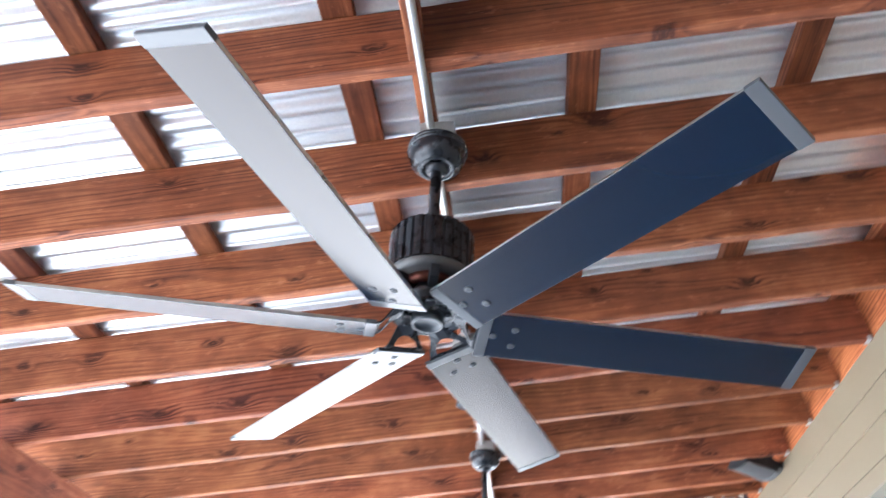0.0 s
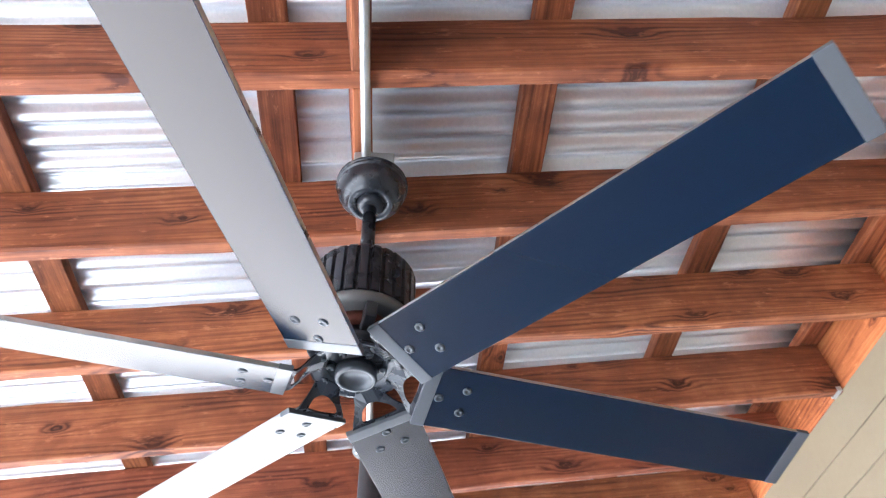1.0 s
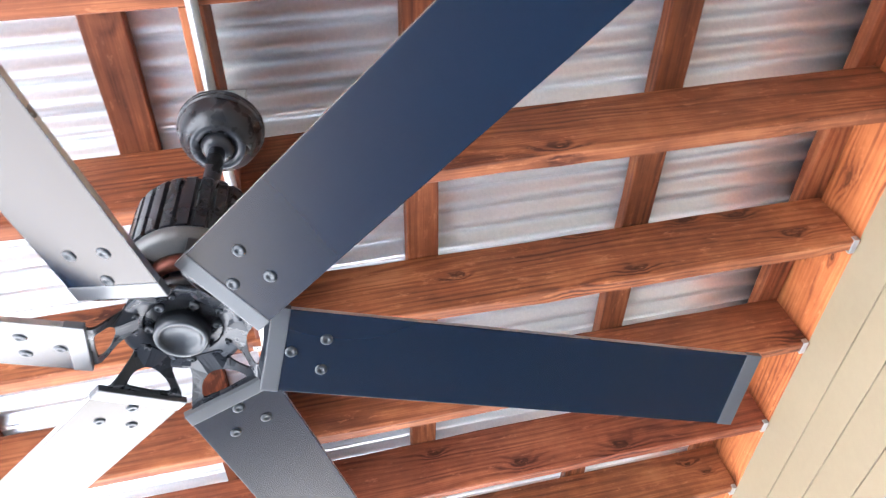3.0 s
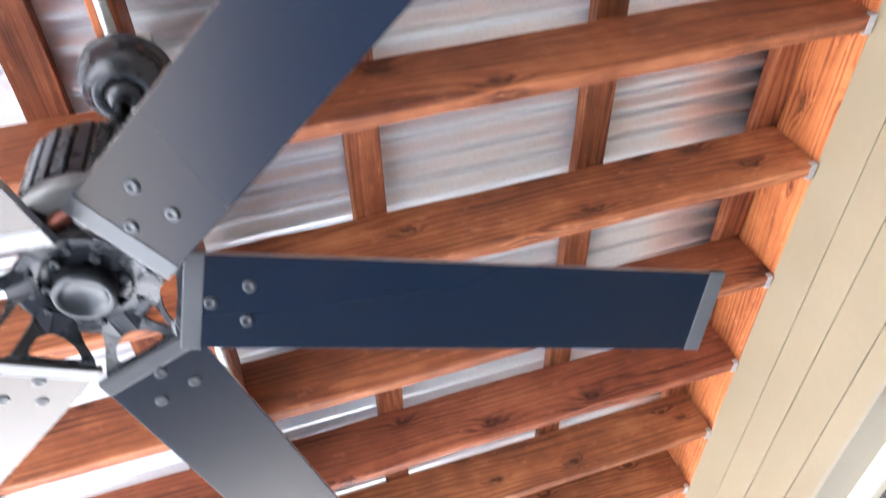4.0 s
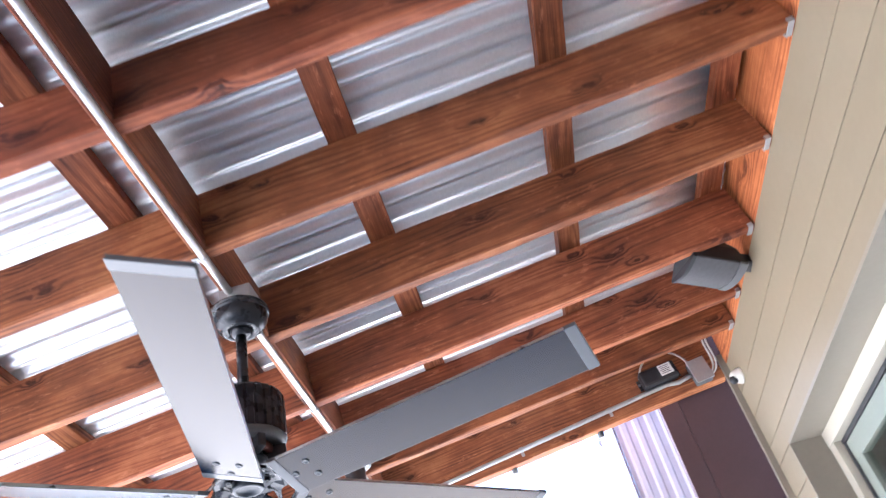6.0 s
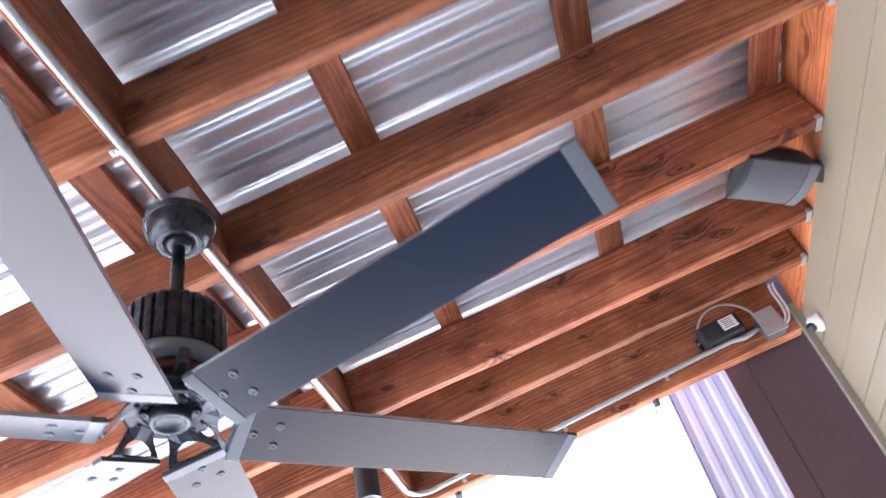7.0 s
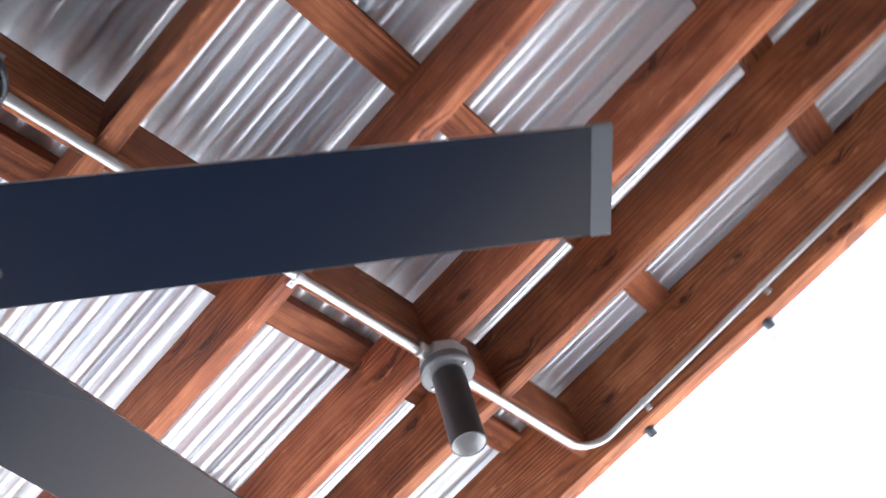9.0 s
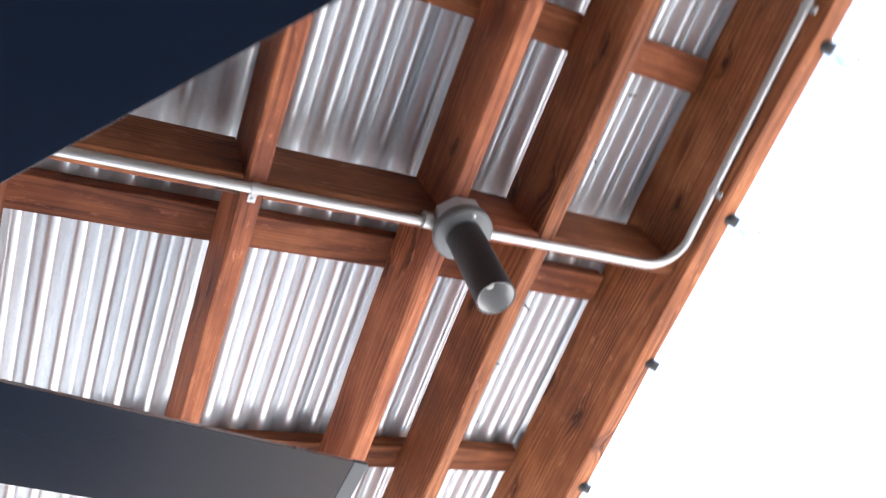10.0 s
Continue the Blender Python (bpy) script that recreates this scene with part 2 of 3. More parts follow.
def timber(length, depth, width, seed, bevel=0.003, wear=0.0016):
    """A sawn board along x, middle at its origin: z is its depth, y its width; eased, slightly uneven edges."""
    rnd = random.Random(seed)
    bm = bmesh.new()
    n = max(4, int(length / 0.12))
    prof = []
    hy, hz, b = width / 2, depth / 2, bevel
    for sy, sz in ((1, 1), (-1, 1), (-1, -1), (1, -1)):
        a, c = (sy * hy, sz * (hz - b)), (sy * (hy - b), sz * hz)
        prof += [a, c] if sy * sz > 0 else [c, a]
    rings = []
    for i in range(n + 1):
        x = length * (i / n - 0.5)
        dz, dy = 0.0012 * math.sin(i * 0.7 + seed), 0.0012 * math.sin(i * 0.43 + 2 * seed)
        rings.append([bm.verts.new((x, y + dy + rnd.uniform(-wear, wear) * 0.6, z + dz + rnd.uniform(-wear, wear))) for y, z in prof])
    for p, q in zip(rings, rings[1:]):
        for k in range(8):
            bm.faces.new((p[k], p[(k + 1) % 8], q[(k + 1) % 8], q[k]))
    bm.faces.new(rings[0])
    bm.faces.new(rings[-1])
    return bm


# ---- plan ----
SLOPE, Z0 = 0.125, 2.763          # underside of the rafters: Z0 at x = 0, rising to the house
DEPTH, THICK, STEP = 0.188, 0.038, 0.4064
WALL, LOW, END = 1.440, -2.25, 4.858
A = math.atan(SLOPE)
RAFTERS = [2.25 + STEP * k for k in range(-15, 5)] + [4.264, 4.492]


# the house wall runs a little askew to the roof
ASKEW = Matrix.Translation((WALL, 2.5, 0)) @ Matrix.Rotation(-0.0125, 4, "Z") @ Matrix.Translation((-WALL, -2.5, 0))


def wall_x(y):
    return WALL + 0.0125 * (y - 2.5)


def under(x):
    return Z0 + SLOPE * x


def on_slope(x, y, up):
    """A pose on the roof's slope, up above the rafters' underside; x runs down the slope's line."""
    return Matrix.Translation((x - up * math.sin(A), y, under(x) + up * math.cos(A))) @ Matrix.Rotation(-A, 4, "Y")


# ---- ground and floor ----
bm = bmesh.new()
bmesh.ops.create_grid(bm, x_segments=8, y_segments=8, size=400)
tagged(part("ground", bm, M["ground"], m=pose(0, 0, -0.12)), "pale dry open ground of the yard", "ground", kind="structure")
tagged(part("floor", box((3.8, 9.0, 0.12), (0, 0, 0), 0.01), M["floor"], m=pose(-0.42, 0.45, -0.06)), "grey concrete patio floor under the roof", "floor", kind="structure")

# ---- rafters with their hangers ----
L = (WALL - LOW) / math.cos(A)
hanger = bmesh.new()
box((0.016, THICK + 0.010, 0.003), (0, 0, -0.0025), 0, hanger)
box((0.016, 0.003, 0.014), (0, -THICK / 2 - 0.0035, 0.005), 0, hanger)
box((0.016, 0.003, 0.014), (0, THICK / 2 + 0.0035, 0.005), 0, hanger)
hanger = mesh_of("hanger", hanger, M["zinc"])
for k, y in enumerate(RAFTERS):
    long = (wall_x(y) - LOW) / math.cos(A)
    r = part("rafter", timber(long, DEPTH, THICK, k, 0.0045, 0.0022), M["rafter"], m=on_slope((wall_x(y) + LOW) / 2, y, DEPTH / 2))
    tagged(r, "red-brown stained sawn rafter with dark knots, hung on the house ledger", "rafter", "roof rafters")

    h = new("hanger", hanger)
    h.parent, h.matrix_basis = r, pose(long / 2 - 0.014, 0, -DEPTH / 2)
    tagged(h, "grey zinc joist hanger")

# ---- purlins laid flat over the rafters ----
for k, x in enumerate((-2.04, -1.445, -0.853, -0.262, 0.315, 0.887, 1.415)):
    m = Matrix.Translation((0, 0, 0)) @ on_slope(x, 0.4, DEPTH + 0.02) @ Matrix.Rotation(math.pi / 2, 4, "Z")
    p = part("purlin", timber(8.88, THICK, 0.078, 50 + k), M["purlin"], m=m)
    tagged(p, "red-brown stained flat purlin across the rafters, under the metal sheet", "purlin", "roof purlins")

# ---- blocking between the rafters, over the conduit ----
for k, (a, b) in enumerate(zip(RAFTERS, RAFTERS[1:] + [END])):
    gap = b - a - THICK - (0.0 if b < END else -THICK / 2)
    m = on_slope(-0.088, (a + THICK / 2) + gap / 2, DEPTH / 2 + 0.001) @ Matrix.Rotation(math.pi / 2, 4, "Z")
    p = part("blocking", timber(gap - 0.002, DEPTH - 0.004, THICK, 80 + k), M["purlin"], m=m)
    tagged(p, "red-brown stained blocking board between two rafters, behind the conduit", "blocking", "roof blocking")

# ---- ledger on the house, rim board at the open end, beam on the low side ----
ledger = part("ledger", timber(9.0, DEPTH + 0.05, 0.04, 120), M["ledger"], m=ASKEW @ pose(WALL + 0.0215, 0.33, under(WALL) + DEPTH / 2 + 0.03, 0, 0, 90))
tagged(ledger, "orange-brown stained ledger board on the house wall, yard light in its bright colour", "ledger", kind="structure")
rim = part("rim_board", timber(L + 0.02, DEPTH + 0.071, 0.05, 121), M["rafter"], m=on_slope((WALL + LOW) / 2, END + 0.025, DEPTH / 2 + 0.0005))
tagged(rim, "red-brown stained rim board closing the roof's open end", "rim board", kind="structure")
beam = part("beam", timber(9.0, 0.21, 0.09, 122, 0.005), M["rafter"], m=pose(-1.95, 0.4, under(-1.95) - 0.108, 0, 0, 90))
tagged(beam, "red-brown stained heavy beam carrying the rafters' low ends", "beam", kind="structure")

# ---- corrugated sheets ----
PITCH, RIB = 0.0677, 0.0120


def sheet(width, length, seed):
    """One corrugated sheet: ribs along x, lapped at its y edges."""
    bm = bmesh.new()
    per = 16
    cols = int(round(width / PITCH * per))
    rows = 10
    rnd = random.Random(seed)
    grid = []
    for j in range(rows + 1):
        x = length * (j / rows - 0.5)
        sag = rnd.uniform(-0.0003, 0.0003)
        grid.append([bm.verts.new((x, i * PITCH / per - width / 2, RIB * (2 * (0.5 + 0.5 * math.cos(2 * math.pi * i / per)) ** 1.35 - 1) + sag)) for i in range(cols + 1)])
    for p, q in zip(grid, grid[1:]):
        for i in range(cols):
            bm.faces.new((p[i], p[i + 1], q[i + 1], q[i]))
    ext = bmesh.ops.extrude_face_region(bm, geom=bm.faces[:])
    bmesh.ops.translate(bm, vec=(0, 0, 0.0008), verts=[v for v in ext["geom"] if isinstance(v, bmesh.types.BMVert)])
    return bm


roof = tagged(new("metal_roof"), "galvanised corrugated metal roof lying on the purlins", "roof", kind="structure")
roof.matrix_basis = on_slope((WALL + LOW) / 2, 0, DEPTH + THICK + 0.0125)
for k in range(14):
    y = 4.93 - 0.34 - k * 0.66
    part("metal_sheet", sheet(0.68, L + 0.12, k), M["metal"], roof, "", pose(0, y, 0.0012 * (k % 2)), smooth=True)

# ---- house wall with lap grooves, window recess ----
Y0, Y1 = -4.0, 4.83
HEAD, JAMB, SILL, NEAR = 2.476, 4.60, 0.9, 1.0
wall = tagged(new("wall_east"), "tan painted house wall of grooved horizontal boards", "wall", kind="structure")
wall.matrix_basis = ASKEW
rows = [under(WALL) + 0.008, 2.806, 2.688, 2.556, HEAD]
z = HEAD
boards = [(rows[i + 1], rows[i], Y0, Y1) for i in range(4)]
while z > 0.02:
    lo = max(0.0, z - 0.132)
    boards += [(lo, z, JAMB, Y1)] + ([(lo, z, Y0, NEAR)] if z > SILL else [(lo, z, Y0, JAMB)])
    z = lo
for lo, hi, a, b in boards:
    part("siding_board", box((0.02, b - a, hi - lo - 0.004), (WALL + 0.012, (a + b) / 2, (lo + hi) / 2), 0.0015), M["siding"], wall)
part("wall_core", box((0.13, Y1 - Y0, 3.5 - HEAD), (WALL + 0.09, (Y0 + Y1) / 2, (HEAD + 3.5) / 2)), M["gasket"], wall)
part("wall_core", box((0.13, NEAR - Y0, HEAD), (WALL + 0.09, (Y0 + NEAR) / 2, HEAD / 2)), M["gasket"], wall)
part("wall_core", box((0.13, Y1 - JAMB, HEAD), (WALL + 0.09, (Y1 + JAMB) / 2, HEAD / 2)), M["gasket"], wall)

# opening: soffit and jamb linings, then the window set back in it
DEEP = 0.115
part("head_lining", box((DEEP + 0.03, JAMB - NEAR, 0.012), (WALL + (DEEP + 0.03) / 2 + 0.001, (NEAR + JAMB) / 2, HEAD + 0.002), 0.001), M["trim"], wall, "beige painted lining over the window")
part("jamb_lining", box((DEEP + 0.03, 0.012, HEAD - SILL), (WALL + (DEEP + 0.03) / 2 + 0.001, JAMB + 0.002, (SILL + HEAD) / 2), 0.001), M["trim"], wall, "beige painted window jamb")
part("jamb_lining", box((DEEP + 0.03, 0.012, HEAD - SILL), (WALL + (DEEP + 0.03) / 2 + 0.001, NEAR - 0.002, (SILL + HEAD) / 2), 0.001), M["trim"], wall, "beige painted window jamb")
part("corner_board", box((0.036, 0.02, 3.0), (WALL - 0.006, Y1 + 0.004, 1.5), 0.002), M["trim"], wall, "narrow beige corner board")

window = tagged(new("window_1"), "wide window in a cream frame, set back in the house wall", "window", kind="structure")
window.matrix_basis = ASKEW
FX, FW = WALL + DEEP + 0.005, 0.055
ya, yb = NEAR, JAMB - 0.004
posts = (ya + FW / 2, 1.9, 3.15, yb - FW / 2)
for zz in (HEAD - 0.004 - FW / 2, SILL + FW / 2):
    part("window_frame", box((0.07, yb - ya, FW), (FX + 0.035, (ya + yb) / 2, zz), 0.003), M["cream"], window)
for yy in posts:
    part("window_frame", box((0.066, FW, HEAD - SILL - 2 * FW - 0.006), (FX + 0.036, yy, (HEAD + SILL) / 2), 0.003), M["cream"], window)
for a, b in zip(posts, posts[1:]):
    a, b = a + FW / 2 + 0.002, b - FW / 2 - 0.002
    lo, hi = SILL + FW + 0.002, HEAD - FW - 0.006
    cy, cz = (a + b) / 2, (lo + hi) / 2
    ring = bmesh.new()
    for o, mat, inset, wdt, nm in ((0.03, "gasket", 0.0, 0.016, "gasket"), (0.036, "sash", 0.017, 0.07, "sash")):
        ring = bmesh.new()
        ia, ib, il, ih = a + inset, b - inset, lo + inset, hi - inset
        for at, size in (((FX + o + 0.02, cy, ih - wdt / 2), (0.04, ib - ia, wdt)), ((FX + o + 0.02, cy, il + wdt / 2), (0.04, ib - ia, wdt)),
                         ((FX + o + 0.02, ia + wdt / 2, cz), (0.038, wdt, ih - il - 2 * wdt)), ((FX + o + 0.02, ib - wdt / 2, cz), (0.038, wdt, ih - il - 2 * wdt))):
            box(size, at, 0.002, ring)
        part(nm, ring, M[mat], window, "dark rubber gasket" if nm == "gasket" else "grey-green window sash")
    pane = part("pane", box((0.006, b - a - 0.16, hi - lo - 0.16), (FX + 0.055, cy, cz)), M["glass"], window, "clear window glass")
    pane.visible_shadow = False
room = bmesh.new()
for size, at in (((0.1, 8.5, 3.4), (5.2, 0.6, 1.7)), ((3.6, 0.1, 3.4), (3.4, 4.78, 1.7)), ((3.6, 0.1, 3.4), (3.4, -3.6, 1.7)), ((3.6, 8.3, 0.1), (3.4, 0.6, 3.45)), ((3.6, 8.3, 0.1), (3.4, 0.6, -0.02))):
    box(size, at, 0, room)
tagged(part("room_walls", room, M["inside"]), "plain dim room walls behind the window", "wall", kind="structure")

# ---- unseen plain wall, added behind to keep light off the rafters' near faces ----
tagged(part("wall_south", box((3.7, 0.12, 2.40), (-0.42, -2.28, 1.20), 0.003), M["siding"]), "unseen plain tan wall, added behind the patio to cut light", "wall", kind="structure")

# ---- ceiling fans ----
BLADE_R0, BLADE_R1, BLADE_W = 0.102, 0.778, 0.121


def ribbed_drum(radius, z0, z1, ribs, depth):
    """A motor housing with upright ribs, a rounded top shoulder and a closed underside."""
    bm = bmesh.new()
    per, prof = 8, [0, 1, 1, 1, 1, 1, 1, 0]
    seg = ribs * per
    rows = [(z0, 0.0, 1.0), (z1 - 0.012, 0.0, 1.0), (z1 - 0.004, 0.004, 0.6), (z1, 0.012, 0.0)]
    rings = []
    for z, inset, k in rows:
        rings.append([bm.verts.new(((radius - inset - depth * k * (1 - prof[i % per])) * math.cos(2 * math.pi * i / seg), (radius - inset - depth * k * (1 - prof[i % per])) * math.sin(2 * math.pi * i / seg), z)) for i in range(seg)])
    for a, b in zip(rings, rings[1:]):
        for i in range(seg):
            bm.faces.new((a[i], a[(i + 1) % seg], b[(i + 1) % seg], b[i]))
    bm.faces.new(rings[0])
    bm.faces.new(rings[-1])
    return bm


def rounded(points, r, n=4):
    """Rounds the corners of an outline."""
    out = []
    for i, p in enumerate(points):
        p, a, b = Vector(p), Vector(points[i - 1]), Vector(points[(i + 1) % len(points)])
        u, v = (a - p), (b - p)
        k = min(r, u.length * 0.45, v.length * 0.45)
        s, e = p + u.normalized() * k, p + v.normalized() * k
        for j in range(n + 1):
            t = j / n
            out.append(tuple((1 - t) ** 2 * s + 2 * t * (1 - t) * p + t * t * e))
    return out


def denser(points, step=0.006):
    """Adds points along the long edges of an outline."""
    out = []
    for p, q in zip(points, points[1:] + points[:1]):
        n = max(1, int(math.dist(p, q) / step))
        out += [(p[0] + (q[0] - p[0]) * i / n, p[1] + (q[1] - p[1]) * i / n) for i in range(n)]
    return out


def ceiling_fan(x, y, turn, label):
    zc = under(x)
    fan = tagged(new("ceiling_fan"), label, "ceiling fan", "ceiling fans")
    fan.matrix_basis = pose(x, y, 0)
    part("mounting_plate", box((0.080, 0.080, 0.050), (0.002, 0.0, zc - 0.024), 0.003), M["zinc"], fan, "pale metal box plate")
    zt = zc - 0.03
    part("canopy", lathe([(0.0, zt - 0.018), (0.066, zt - 0.018), (0.0695, zt - 0.021), (0.0705, zt - 0.025), (0.069, zt - 0.0275), (0.0675, zt - 0.028), (0.0675, zt - 0.030), (0.0700, zt - 0.031), (0.0705, zt - 0.034), (0.0690, zt - 0.0365),
                          (0.0670, zt - 0.037), (0.0665, zt - 0.040), (0.0655, zt - 0.050), (0.0620, zt - 0.061), (0.0565, zt - 0.070), (0.0500, zt - 0.076), (0.0445, zt - 0.0795), (0.0435, zt - 0.0825), (0.0415, zt - 0.0835),
                          (0.0295, zt - 0.0835), (0.0285, zt - 0.078), (0.0, zt - 0.076)], 64), M["bronze"], fan, "dark bronze bowl canopy with a ringed rim", smooth=True)
    part("hanger_ball", lathe([(0.0, zt - 0.070), (0.024, zt - 0.074), (0.0265, zt - 0.080), (0.0255, zt - 0.088), (0.021, zt - 0.094), (0.016, zt - 0.0965), (0.0, zt - 0.0965)], 36), M["bronze"], fan, "dark hanger ball in the canopy", smooth=True)
    part("downrod", lathe([(0.0, zt - 0.09), (0.0130, zt - 0.09), (0.0130, 2.445), (0.0, 2.445)], 24), M["bronze"], fan, smooth=True)
    part("rod_coupling", lathe([(0.0, 2.475), (0.021, 2.475), (0.024, 2.468), (0.024, 2.446), (0.0, 2.446)], 28), M["bronze"], fan, smooth=True)
    part("motor_housing", ribbed_drum(0.090, 2.345, 2.452, 27, 0.0055), M["bronze"], fan, "black ribbed motor housing")
    part("motor_ring", lathe([(0.0, 2.346), (0.086, 2.346), (0.088, 2.342), (0.086, 2.332), (0.078, 2.326), (0.0, 2.326)], 56), M["box"], fan, "grey lower motor ring", smooth=True)
    part("winding", lathe([(0.045, 2.33), (0.058, 2.33), (0.060, 2.318), (0.056, 2.308), (0.045, 2.308)], 30), M["copper"], fan, "copper motor winding", smooth=True)
    part("motor_shaft", lathe([(0.0, 2.33), (0.034, 2.33), (0.034, 2.305), (0.046, 2.300), (0.046, 2.288), (0.030, 2.284), (0.030, 2.262), (0.0, 2.262)], 36), M["bolt"], fan, "bare steel shaft", smooth=True)
    for k in range(6):
        a = radians(turn + 30 + 60 * k)
        part("strut", box((0.050, 0.018, 0.030), (0.060 * math.cos(a), 0.060 * math.sin(a), 2.311), 0.003, turn=Matrix.Rotation(a, 4, "Z")), M["bronze"] if k % 2 else M["bolt"], fan)
    zp = 2.263
    part("hub_plate", lathe([(0.024, zp), (0.062, zp), (0.070, zp - 0.004), (0.074, zp - 0.010), (0.073, zp - 0.013), (0.068, zp - 0.0125), (0.060, zp - 0.010), (0.0485, zp - 0.0085), (0.0470, zp - 0.006), (0.0450, zp - 0.004), (0.024, zp - 0.004), (0.024, zp)], 64), M["bronze"], fan, "black dished hub plate", smooth=True)
    part("cap", lathe([(0.0, zp - 0.021), (0.020, zp - 0.023), (0.0245, zp - 0.027), (0.0265, zp - 0.030), (0.031, zp - 0.030), (0.033, zp - 0.026), (0.033, zp - 0.010), (0.0, zp - 0.010)], 48), M["bolt"], fan, "round dished metal cap", smooth=True)
    for k in range(12):
        a = radians(turn + 15 + 30 * k)
        r = 0.0405 if k % 2 else 0.0565
        s = 0.0062 if k % 2 else 0.0042
        part("hub_screw", lathe([(0.0, 0.004), (s, 0.004), (s, -0.003), (s * 0.6, -0.005), (s * 0.5, -0.003), (0.0, -0.003)], 12), M["bolt"], fan, "", pose(r * math.cos(a), r * math.sin(a), zp - (0.006 if k % 2 else 0.0105)), smooth=True)
    tilt = Matrix.Rotation(radians(-16.3), 4, "X")
    outline = denser(rounded([(0.052, -0.026), (0.072, -0.026), (0.092, -0.046), (0.099, -0.050), (0.150, -0.050), (0.150, 0.050), (0.099, 0.050), (0.092, 0.046), (0.072, 0.026), (0.052, 0.026)], 0.010))
    hole = denser(rounded([(0.076, -0.007), (0.082, -0.024), (0.0935, -0.032), (0.0955, 0.0), (0.0935, 0.032), (0.082, 0.024), (0.076, 0.007)], 0.008))
    arm_mesh = plate(outline, 0.0035, 0.0, holes=[hole])
    for v in arm_mesh.verts:
        # flat at the hub, then bent down and twisted to the blade's pitch
        k = min(1.0, max(0.0, (v.co.x - 0.062) / 0.036))
        k = k * k * (3 - 2 * k)
        a = radians(-16.3) * k
        y, z = v.co.y, v.co.z
        v.co.y, v.co.z = y * math.cos(a) - z * math.sin(a) - 0.0145 * k, y * math.sin(a) + z * math.cos(a) + 0.030 * (1 - k)
    arm_mesh = mesh_of("blade_arm", arm_mesh, M["bronze"])
    for k in range(6):
        base = Matrix.Rotation(radians(turn + 60 * k), 4, "Z")
        arm = part("blade_arm", arm_mesh, None, fan, "black cut-out blade arm", base @ Matrix.Translation((0, 0, 2.2258)))
        mid = (BLADE_R0 + BLADE_R1) / 2
        m = base @ Matrix.Translation((0, 0, 2.217)) @ tilt @ Matrix.Translation((0, -0.0145, 0))
        blade = part("blade", box((BLADE_R1 - BLADE_R0 - 0.004, BLADE_W - 0.002, 0.0075), (mid, 0, 0), 0.0012), M["blade"], fan, "satin graphite fan blade", m)
        blade.data.materials.append(M["steel"])
        for p in blade.data.polygons:
            if abs(p.normal.z) < 0.3:
                p.material_index = 1
        for end, wd in ((BLADE_R0 + 0.009, 0.022), (BLADE_R1 - 0.010, 0.024)):
            part("end_strip", box((wd, BLADE_W, 0.0092), (end, 0, 0), 0.0015), M["blade_end"], blade, "paler folded blade end")
        for bx, by in ((0.170, -0.022), (0.170, 0.022), (0.130, 0.0)):
            part("blade_bolt", lathe([(0.0, -0.0036), (0.0078, -0.0036), (0.0078, -0.0044), (0.0062, -0.0056), (0.0034, -0.0059), (0.0028, -0.0050), (0.0, -0.0050)], 16), M["bolt"], blade, "round-head bolt", pose(bx, by, 0), smooth=True)
    return fan


ceiling_fan(-0.069, 1.237, 14.5, "dark six-blade ceiling fan with graphite blades hanging on a downrod")
ceiling_fan(-0.072, 3.243, 43.8, "dark six-blade ceiling fan with graphite blades near the open end")

# ---- conduit and its straps ----
CX, CR = -0.083, 0.0098
zc = under(CX) - CR - 0.001
line = [(CX, y, zc) for y in (-3.8, 0.0, 1.2, 3.0, 4.45, 4.66, END - 0.100)]
for k in range(1, 9):
    a = k / 8 * math.pi / 2
    line.append((CX + 0.075 * (1 - math.cos(a)), END - 0.100 + 0.082 * math.sin(a), zc + 0.008 * k / 8))
line += [(x, END - 0.016, under(x) - 0.010 + 0.03 * x) for x in (0.12, 0.4, 0.7, 1.0, 1.20)]
line += [(1.25, END - 0.022, under(1.25) + 0.012), (1.31, END - 0.03, under(1.31) + 0.018)]
pipe = part("conduit", tube(line, CR, 14), M["conduit"], smooth=True)
tagged(pipe, "galvanised steel conduit fixed under the rafters", "conduit")


def strap():
    bm = bmesh.new()
    n = 8
    prev = None
    for i in range(n + 1):
        a = math.pi * i / n
        ring = [bm.verts.new((s * 0.007, (CR + r) * math.cos(a), -(CR + r) * math.sin(a))) for r in (0.0006, 0.0024) for s in (-1, 1)]
        if prev:
            for p, q in ((0, 1), (1, 3), (3, 2), (2, 0)):
                bm.faces.new((prev[p], prev[q], ring[q], ring[p]))
        prev = ring
    box((0.014, 0.018, 0.002), (0, CR + 0.010, -0.0), 0, bm)
    lathe([(0, -0.002), (0.0035, -0.002), (0.003, -0.004), (0, -0.0045)], 10, bm, Matrix.Translation((0, CR + 0.012, 0)))
    return bm


strap_mesh = mesh_of("strap", strap(), M["zinc"])
for y in (2.25 - STEP, 2.25 + 2 * STEP, 2.25 + 4 * STEP):
    s = tagged(new("strap", strap_mesh), "small zinc conduit strap screwed to a rafter", "strap", "conduit straps")
    s.matrix_basis = pose(CX, y + 0.0, zc + 0.0, 0, 0, 90)
for x in (0.115, 0.52, 0.93):
    s = tagged(new("strap", strap_mesh), "small zinc conduit strap screwed to the rim board", "strap", "conduit straps")
    s.matrix_basis = Matrix.Translation((x, END - 0.015, under(x) - 0.010 + 0.03 * x)) @ Matrix.Rotation(-A, 4, "Y") @ Matrix.Rotation(radians(-90), 4, "X")

# ---- downlights on round boxes ----


